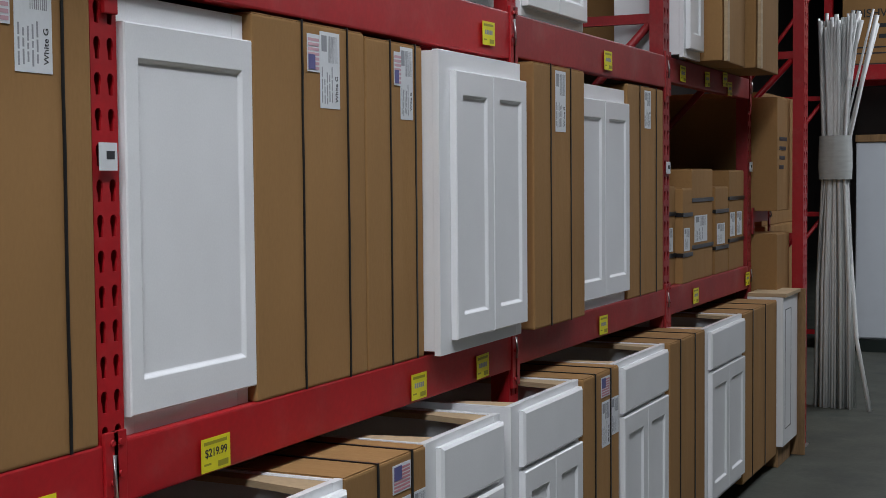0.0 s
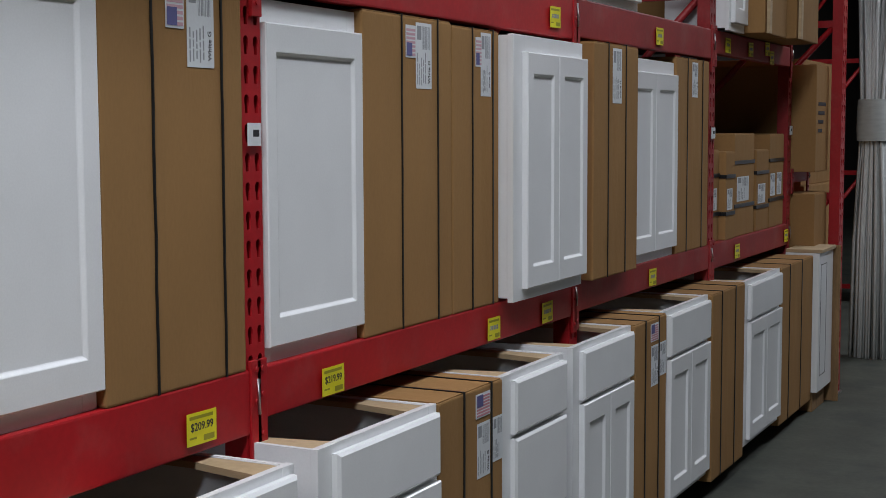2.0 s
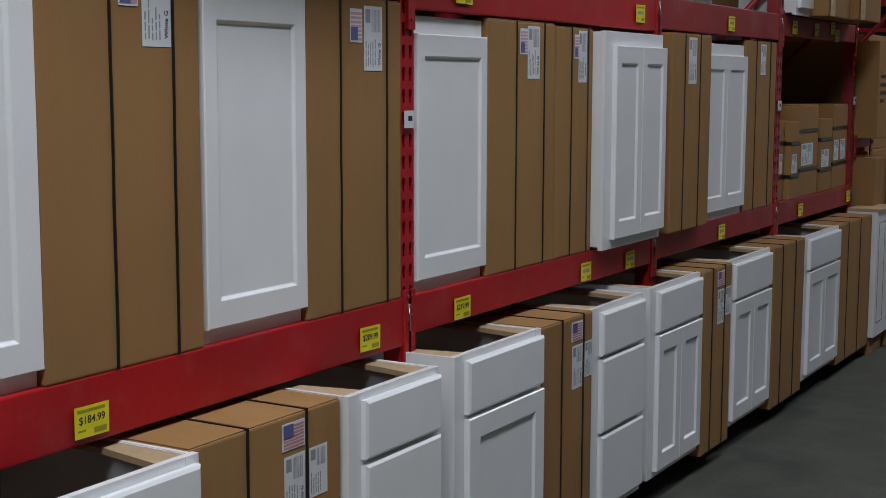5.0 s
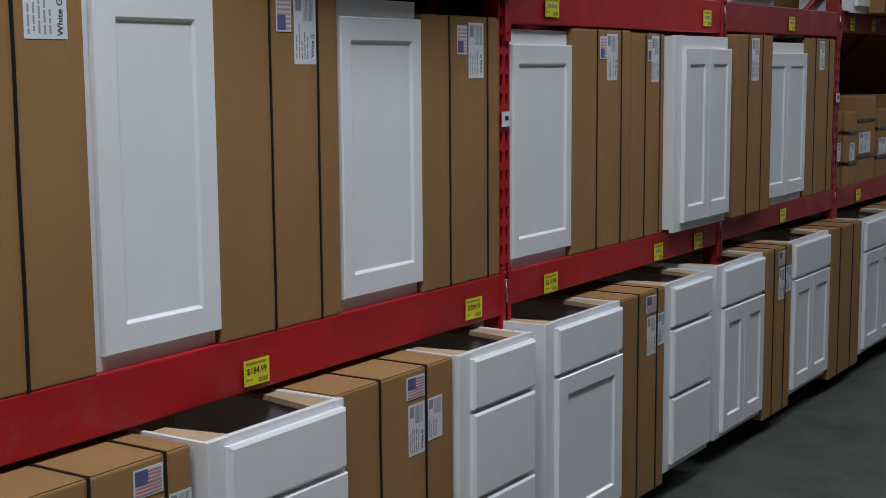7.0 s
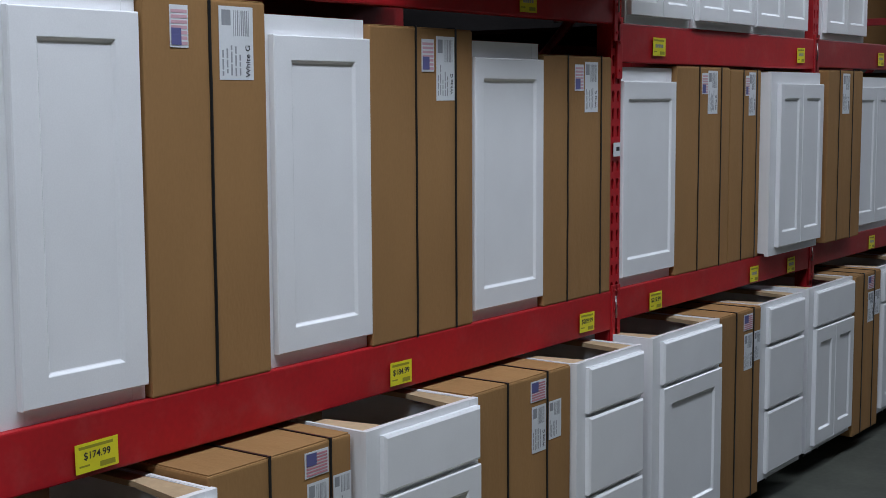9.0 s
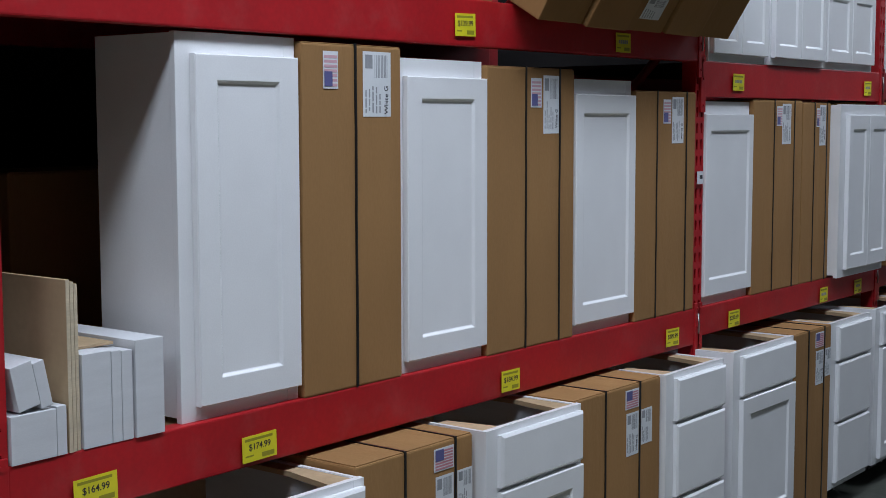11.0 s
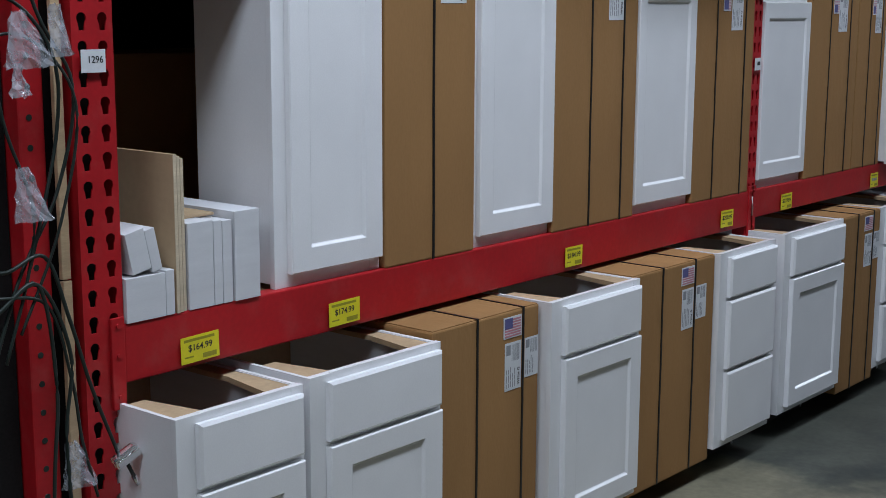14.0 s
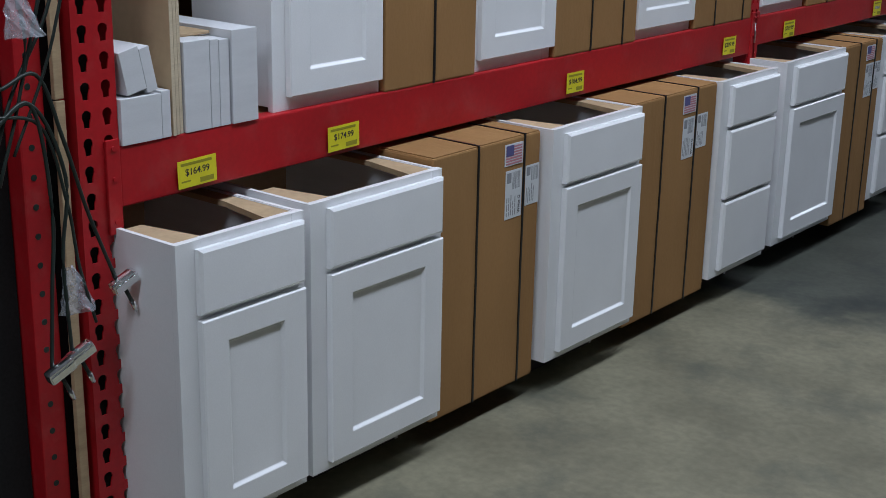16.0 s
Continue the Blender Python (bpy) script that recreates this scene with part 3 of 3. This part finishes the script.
# ---- upper storage level ----
SHORT = "short white shaker wall cabinet with two doors on the upper beam"
for a, b, fr in ((0.050, 0.570, 0.0), (0.590, 1.150, 0.01), (1.172, 1.770, 0.0), (1.980, 2.560, 0.0)):
    wall_cabinet(a, b, UP1, 0.40, 2, SHORT, front=fr, group="wall cabinets on the upper beam", over=(0.012, 0.008), drop=0.03, head=0.03)
wall_cabinet(3.690, 3.960, UP1, 0.72, 1, "white wall cabinet standing on the upper beam", front=0.05, group="wall cabinets on the upper beam")
wall_cabinet(2.95, 3.45, UP1, 0.80, 1, "white cabinet set back behind the upright brace", front=-0.45, group="wall cabinets on the upper beam")
PLAIN = "plain brown cardboard box on the upper beam"
UPPERBOX = "cardboard boxes on the upper beam"
carton(2.58, 2.93, UP1, 0.75, [], PLAIN, front=-0.30, depth=0.5, group=UPPERBOX)
carton(-2.20, -1.34, UPNEAR, 0.30, [], PLAIN, front=-0.03, depth=0.7, group=UPPERBOX)
carton(-3.08, -2.28, UPNEAR, 0.45, [], PLAIN, front=-0.20, depth=0.7, group=UPPERBOX)
for i in range(5):
    y0 = -1.28 + 0.262 * i
    fr, tip = 0.10 + 0.012 * (i % 2), 31 + (i % 3)
    bx = carton(y0, y0 + 0.252, UPNEAR, 0.36 + 0.012 * (i % 3), [], "brown cardboard box tipping forward over the upper beam", front=fr, depth=0.75, group="boxes overhanging the beam")
    bx.matrix_world = pose(fr, y0, UPNEAR + 0.004 - fr * math.tan(radians(tip)), 0, tip, 0)
    if i == 2:
        ship_label(bx, 0.05, 0.05, 0.13, 0.08, 77, False)
# tall cartons pushed out over the aisle
for a, b, fr, h in ((3.990, 4.440, 0.14, 1.05), (4.480, 5.000, 0.18, 1.1)):
    t = carton(a, b, UP1 + 0.004, h, [], "tall brown cardboard box overhanging the upper beam", front=fr, depth=0.9, group=UPPERBOX)
    part("edge_board", slab(0.004, 0.02, 0.02, 0.06, 0.0, h), RAWWOOD, t, "pale wooden corner board")


# ---- short cartons on the third bay's shelf ----
def banded_carton(y0, y1, z, h, front, seed):
    w, d = y1 - y0, 0.45
    t = thing("cardboard_box", front, y0, z, "short brown carton with black bands and a white label", "box", "short cartons on the shelf")
    part("carton", carton_body(w, d, h - 0.003), CARTON, t)
    top_flaps(t, w, d, h - 0.003)
    for zz in (h * 0.30, h * 0.72):
        bm = bm_new()
        add_box(bm, 0.0008, 0.0034, -0.003, w + 0.003, zz - 0.009, zz + 0.009)
        add_box(bm, -d, 0.0008, -0.0034, -0.0008, zz - 0.009, zz + 0.009)
        part("strap", bm, STRAP, t)
    ship_label(t, w * 0.12, h * 0.34, w * 0.6, h * 0.24, seed, False)
    bm = bm_new()
    add_box(bm, -0.20, -0.04, -0.0032, -0.0010, h * 0.38, h * 0.58)
    part("side_label", bm, PAPER, t, "white printed label")
    return t


for i, (a, b, h, fr) in enumerate(((3.700, 3.850, 0.43, -0.03), (3.862, 4.020, 0.42, 0.0), (4.050, 4.430, 0.505, -0.01), (4.480, 4.740, 0.42, -0.01), (4.760, 4.930, 0.50, -0.01), (4.945, 5.125, 0.50, -0.02))):
    banded_carton(a, b, LOW1, h, fr, 60 + i)
carton(3.75, 5.05, LOW1, 0.44, [], "wide brown cardboard box deep on the shelf", front=-0.55, depth=0.5, group="boxes deep on the shelf")
for a, b, h in ((-3.05, -2.70, 0.72), (-2.6, -1.9, 0.60), (-1.8, -1.0, 0.66), (-0.9, -0.1, 0.62)):
    carton(a, b, LOW1, h, [], "brown cardboard box deep in the dark shelf", front=-0.78, depth=0.30, group="boxes deep on the shelf")

# ---- boards and trim beside the first cabinet ----
def board(name, x0, x1, y0, y1, z0, z1, mat, label, lean=0.0, group="loose white trim blocks"):
    t = tagged(part(name, slab(x0, x1, 0, y1 - y0, 0, z1 - z0, 0.0015), mat), label, "board", group)
    t.matrix_world = pose(0, y0, z0, lean, 0, 0)
    return t


TRIM = "white primed trim block standing on the beam"
board("trim_block", -0.35, 0.004, -3.143, -3.026, LOW1, LOW1 + 0.108, PRIMED, TRIM)
board("trim_block", -0.35, 0.003, -3.024, -2.998, LOW1, LOW1 + 0.112, PRIMED, TRIM)
board("trim_block", -0.33, 0.0, -3.118, -3.062, LOW1 + 0.1125, LOW1 + 0.215, PRIMED, "white primed trim block leaning on other blocks", 12)
board("trim_block", -0.33, 0.0, -3.060, -3.030, LOW1 + 0.1125, LOW1 + 0.218, PRIMED, "white primed trim block leaning on other blocks", 12)
for i in range(3):
    last_board = board("plywood_sheet", -0.42, 0.002 - 0.003 * i, -2.992 + 0.0125 * i, -2.982 + 0.0125 * i, LOW1, LOW1 + 0.392 - 0.006 * i, PLY, "pale plywood offcut standing on edge", 0, "plywood offcuts")
    part("cut_edge", slab(0.002 - 0.003 * i, 0.0035 - 0.003 * i, 0.0005, 0.0095, 0.0005, 0.3915 - 0.006 * i), PLYEDGE, last_board, "cream layered cut edge")
for a, b, h in ((-2.952, -2.872, 0.218), (-2.870, -2.843, 0.215), (-2.841, -2.810, 0.212)):
    board("trim_board", -0.42, 0.002, a, b, LOW1, LOW1 + h, PRIMED, "white primed trim board standing on the beam", 0, "white trim boards")
board("trim_board", -0.42, 0.006, -2.804, -2.720, LOW1, LOW1 + 0.232, PRIMED, "wide white primed trim board standing on the beam", 0, "white trim boards")
board("plywood_scrap", -0.30, -0.06, -2.948, -2.815, LOW1 + 0.2185, LOW1 + 0.226, RAWWOOD, "thin raw plywood scrap lying on trim boards", 0, "plywood offcuts")

# ---- neighbouring rack end with hanging cords ----
t = thing("rack_upright", -0.05, -3.376, 0, "narrow red steel rack post with small round holes", "rack upright", "rack uprights")
w = 0.068
part("post", slab(-0.08, 0.0, 0, w, 0, POST_TOP, 0.005), RED, t)
for i in range(51):
    z = 0.04 + 0.068 * i
    part("hole", tube_mesh([(-0.004, w * 0.42, z), (0.0012, w * 0.42, z)], 0.0075, 10), BLACK, t)
tagged(part("timber_batten", slab(-0.035, -0.02, -3.298, -3.274, 0.0, 1.16, 0.003), RAWWOOD), "raw pale timber batten between rack posts", "timber", "battens")
tagged(part("timber_batten", slab(-0.035, -0.021, -3.299, -3.275, 1.163, 3.0, 0.003), RAWWOOD), "raw pale timber batten between rack posts", "timber", "battens")
# two added near-black sheets darken the gap and the next rack's end
tagged(part("gap_shade_sheet", slab(-0.115, -0.09, -3.306, -3.165, 0.0, 3.2), SHADESHEET), "near-black sheet added for the shade in the gap between two racks", "panel")
tagged(part("end_dark_sheet", slab(-0.14, -0.10, -5.4, -3.38, 0.0, 3.2), SHADESHEET), "near-black sheet added at the end of the next rack", "panel")
part("bracket", slab(-0.099, 0.05, -3.545, -3.335, 2.342, 2.372), STEEL, tagged(new("cord_bracket"), "steel bracket that carries hanging cords", "bracket"))

rnd = random.Random(4)


def cord(points, radius, fitting):
    p0 = points[0]
    t = thing("hanging_cord", 0, 0, 0, "dark rubber cord hanging in loops" + (" with a chrome end plate" if fitting else ""), "cord", "hanging cords")
    pts = [Vector(p) for p in points]
    fine = []
    for i in range(len(pts) - 1):
        a, b, c, d = pts[max(i - 1, 0)], pts[i], pts[i + 1], pts[min(i + 2, len(pts) - 1)]
        for k in range(8):
            u = k / 8
            fine.append(0.5 * ((2 * b) + (c - a) * u + (2 * a - 5 * b + 4 * c - d) * u * u + (3 * b - a - 3 * c + d) * u ** 3))
    fine.append(pts[-1])
    part("cable", tube_mesh(fine, radius, 7), BLACK, t)
    if fitting:
        e = pts[-1]
        bm = bm_new()
        add_box(bm, -0.014, 0.014, -0.036, 0.036, -0.016, 0.016, 0.010)
        add_box(bm, 0.0145, 0.017, -0.032, 0.032, -0.010, 0.010, 0.001)
        o = part("end_plate", bm, CHROME, t, "shiny chrome end plate")
        o.matrix_basis = pose(e.x + 0.012, e.y + 0.012, e.z - 0.008, 25, 12, 0)
        part("tail", tube_mesh([e + Vector((0.012, 0.012, -0.02)), e + Vector((0.016, 0.03, -0.06))], 0.005, 6), BLACK, t)
        part("tip", tube_mesh([e + Vector((0.016, 0.03, -0.06)), e + Vector((0.018, 0.040, -0.085))], [0.007, 0.005], 6), CHROME, t)
    return t


X = 0.03
CORDS = [
    ([(X, -4.32, 2.16), (X, -4.20, 1.72), (X + 0.02, -4.115, 1.55), (X, -4.15, 1.36), (X, -4.26, 1.2), (X, -4.35, 1.0)], 0.0065, False),
    ([(X, -4.40, 1.72), (X, -4.24, 1.70), (X + 0.02, -4.16, 1.60), (X, -4.15, 1.45), (X, -4.23, 1.22)], 0.0065, False),
    ([(X, -4.40, 1.62), (X, -4.22, 1.64), (X + 0.03, -4.115, 1.52), (X + 0.02, -4.16, 1.30), (X, -4.26, 1.1)], 0.0055, False),
    ([(X, -4.30, 1.22), (X + 0.01, -4.20, 1.24), (X + 0.02, -4.15, 1.12), (X + 0.02, -4.10, 0.98), (X + 0.03, -4.04, 0.835)], 0.007, True),
    ([(X, -4.34, 1.14), (X + 0.01, -4.22, 1.19), (X + 0.02, -4.15, 1.05), (X + 0.02, -4.17, 0.90), (X + 0.03, -4.17, 0.72)], 0.007, True),
    ([(X, -4.34, 1.14), (X + 0.01, -4.22, 1.19), (X + 0.02, -4.19, 1.00), (X + 0.03, -4.21, 0.85), (X + 0.03, -4.225, 0.70)], 0.007, True),
    ([(X, -4.34, 1.18), (X + 0.01, -4.20, 1.15), (X + 0.02, -4.15, 1.0), (X + 0.02, -4.13, 0.88), (X + 0.03, -4.10, 0.76)], 0.006, False),
    ([(X, -4.32, 2.16), (X, -4.33, 1.8), (X, -4.28, 1.5), (X + 0.01, -4.22, 1.3), (X, -4.3, 1.05)], 0.006, False),
]
for pts, r, fitting in CORDS:
    hung = [(x, y + 0.815, 0.59 + (z - 0.70) * 1.2) for x, y, z in pts]
    x, y, z = hung[0]
    cord(([] if z > 2 else [(-0.099, y - 0.02, z + 0.03)]) + hung, r * 0.66, fitting)


def bag(y, z, w, h, x=0.05, seed=0):
    """A crumpled clear plastic bag."""
    rn = random.Random(seed)
    bm = bm_new()
    n, m = 7, 7
    for side in (0, 1):
        g = [[bm.verts.new((x + (0.016 if side else 0.0) * math.sin(math.pi * i / (n - 1)) + rn.uniform(-0.007, 0.007),
                            y + w * (i / (n - 1) - 0.5) * (0.25 + 0.75 * j / (m - 1)) + 0.25 * w * j / (m - 1) + rn.uniform(-0.004, 0.004),
                            z - h * j / (m - 1) + rn.uniform(-0.004, 0.004))) for i in range(n)] for j in range(m)]
        for j in range(m - 1):
            for i in range(n - 1):
                bm.faces.new((g[j][i], g[j][i + 1], g[j + 1][i + 1], g[j + 1][i]))
    return tagged(part("plastic_bag", bm, FOIL), "small crumpled clear plastic bag hanging on a cord", "bag", "plastic bags on cords")


for k, (y, z, w, h) in enumerate(((-3.430, 1.770, 0.13, 0.12), (-3.340, 1.785, 0.065, 0.11), (-3.435, 1.440, 0.10, 0.12), (-3.345, 0.805, 0.095, 0.11), (-3.440, 1.66, 0.05, 0.07))):
    bag(y, z, w, h, seed=k)

# ---- the far end of the rack ----
t = thing("base_cabinet", 0.20, 5.055, 0, "white finished cabinet end with a thin dark line, on a block", "cabinet")
part("end_panel", slab(-0.185, 0.0, 0, 0.38, 0.115, 0.885, 0.002), WHITE, t)
part("plinth", slab(-0.16, -0.03, 0.03, 0.35, 0.0, 0.114, 0.003), OLDWOOD, t, "worn wooden plinth block")
bm = bm_new()
for a, b, c, d in ((0.05, 0.054, 0.20, 0.82), (0.20, 0.204, 0.20, 0.82), (0.054, 0.20, 0.20, 0.204), (0.054, 0.20, 0.816, 0.82)):
    add_box(bm, 0.0, 0.001, a, b, c, d)
part("groove_line", bm, INK, t)
tagged(part("panel_sheet", slab(0.02, 0.235, 5.460, 5.485, 0.0, 0.90, 0.002), OLDWOOD), "brown wooden sheet standing behind the last cabinet", "panel")
tagged(part("panel_sheet", slab(0.016, 0.215, 5.055, 5.44, 0.886, 0.905, 0.002), RAWWOOD), "raw board lying on the last cabinet", "panel")

upright_frame(5.640, 5.760, RED, top=4.2, front=0.19)
beam(5.275, 5.640, 1.26, 1.32, DARKRED, "red steel beam in the last bay")
beam(5.275, 5.640, 2.20, 2.33, DARKRED, "red steel beam in the last bay")
for a, b, z, h in ((5.285, 5.620, 1.321, 0.60), (5.285, 5.620, 0.0, 1.20)):
    bx = carton(a, b, z, h, [], "large brown appliance box with blurred dark print", front=0.12, depth=0.8, group="appliance boxes in the last bay")
    bm = bm_new()
    for k in range(4):
        add_box(bm, 0.0006, 0.0014, 0.05, 0.05 + 0.6 * (b - a) - 0.03 * k, h * 0.62 - 0.05 * k, h * 0.62 - 0.05 * k + 0.02)
    part("print", bm, INK, bx)

BIG = "large plain brown appliance box stacked behind the last upright"
carton(5.800, 6.760, 0.0, 1.220, [], BIG, front=-0.05, depth=0.8, group="appliance boxes in the last bay")
carton(5.800, 6.740, 1.221, 0.760, [], BIG, front=-0.07, depth=0.8, group="appliance boxes in the last bay")

# moulding strips bound in a bundle
rnd = random.Random(11)
t = thing("moulding_bundle", 0.125, 7.10, 0, "bundle of long white moulding strips standing on end", "moulding")
for i in range(60):
    a = -0.118 + 0.236 * ((i * 23) % 60) / 59
    dy = rnd.uniform(-0.06, 0.06)
    lean = (a * 0.25 + rnd.uniform(-0.02, 0.02)) if i < 44 else rnd.uniform(0.04, 0.22)
    foot = a * 1.05 + rnd.uniform(-0.01, 0.01)
    bm = bm_new()
    mid, top = Vector((a * 0.58, dy * 0.6, 1.62)), Vector((a * 0.62 + lean, dy, 2.50 + rnd.uniform(-0.05, 0.06)))
    part("strip", tube_mesh([(foot, dy, 0.0), (foot * 0.9, dy, 0.8), tuple(mid), tuple(top)], rnd.choice((0.008, 0.012, 0.015)), 4), STRIP, t)
part("strip", tube_mesh([(0.24, -0.1, 0.0), (0.15, -0.06, 0.45), (0.10, 0.0, 1.0), (0.08, 0.0, 1.6)], 0.014, 5), STRIP, t)
part("film_wrap", tube_mesh([(0, 0, 1.48), (0.0, 0, 1.56), (0.0, 0, 1.68), (0, 0, 1.76)], [0.104, 0.108, 0.106, 0.102], 18, False), WRAP, t, "band of pale stretch film")

# ---- cross aisle behind ----
upright_frame(10.10, 10.22, RED, top=4.4, depth=0.9, front=-0.40)
t = thing("rack_beam", -0.19, 10.10, 2.31, "bright red steel beam of the rack across the end", "rack beam", "rack beams")
part("box_beam", slab(-0.2, 4.6, -0.05, 0.0, 0.0, 0.125, 0.004), RED, t)
part("rear_beam", slab(-0.2, 4.6, 0.8, 0.85, 0.0, 0.125, 0.004), RED, t)
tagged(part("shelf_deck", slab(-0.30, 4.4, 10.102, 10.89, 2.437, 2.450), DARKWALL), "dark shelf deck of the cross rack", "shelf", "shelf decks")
for i in range(4):
    t = thing("appliance_box", -0.31 + 0.82 * i, 10.12, 2.451, "large brown dishwasher box with dark printed words", "box", "dishwasher boxes")
    part("carton", slab(0, 0.78, 0, 0.7, 0, 0.92, 0.006), CARTON, t)
    FRONT_Y = Matrix(((1, 0, 0), (0, 0, -1), (0, 1, 0))).to_4x4()
    words("wording", "DISHWASHER", 0.098, INK, t, Matrix.Translation((0.40, -0.002, 0.42)) @ FRONT_Y)
    for z in (0.08, 0.13):
        part("print_line", slab(0.06, 0.72, -0.0014, -0.0004, z, z + 0.012), INK, t)
    for k in range(2):
        part("print_line", slab(0.30, 0.62 - 0.08 * k, -0.0014, -0.0004, 0.30 - 0.09 * k, 0.335 - 0.09 * k), INK, t)
for i in range(3):
    t = thing("appliance", -0.18 + 0.95 * i, 10.02, 0.06, "tall white appliance panel wrapped in film, under the rack", "appliance", "white appliances")
    part("cabinet_body", slab(0, 0.88, 0.03, 0.75, 0.0, 1.72, 0.012), BLUEWHITE, t)
    part("door", slab(0.005, 0.875, 0.0, 0.028, 0.06, 1.72, 0.01), BLUEWHITE, t)
    part("base_grille", slab(0.02, 0.86, 0.01, 0.03, -0.059, 0.05), BLACK, t)
    part("packing_strip", slab(0.0, 0.88, -0.01, 0.03, 1.725, 1.785, 0.004), OLDWOOD, t, "cardboard packing edge")
# added slab that fills the dark gap between appliances and beam
tagged(part("added_dark_panel", slab(-0.3, 4.5, 11.0, 11.3, 0.0, 2.3), DARKWALL), "dark panel added behind the white appliances", "panel")
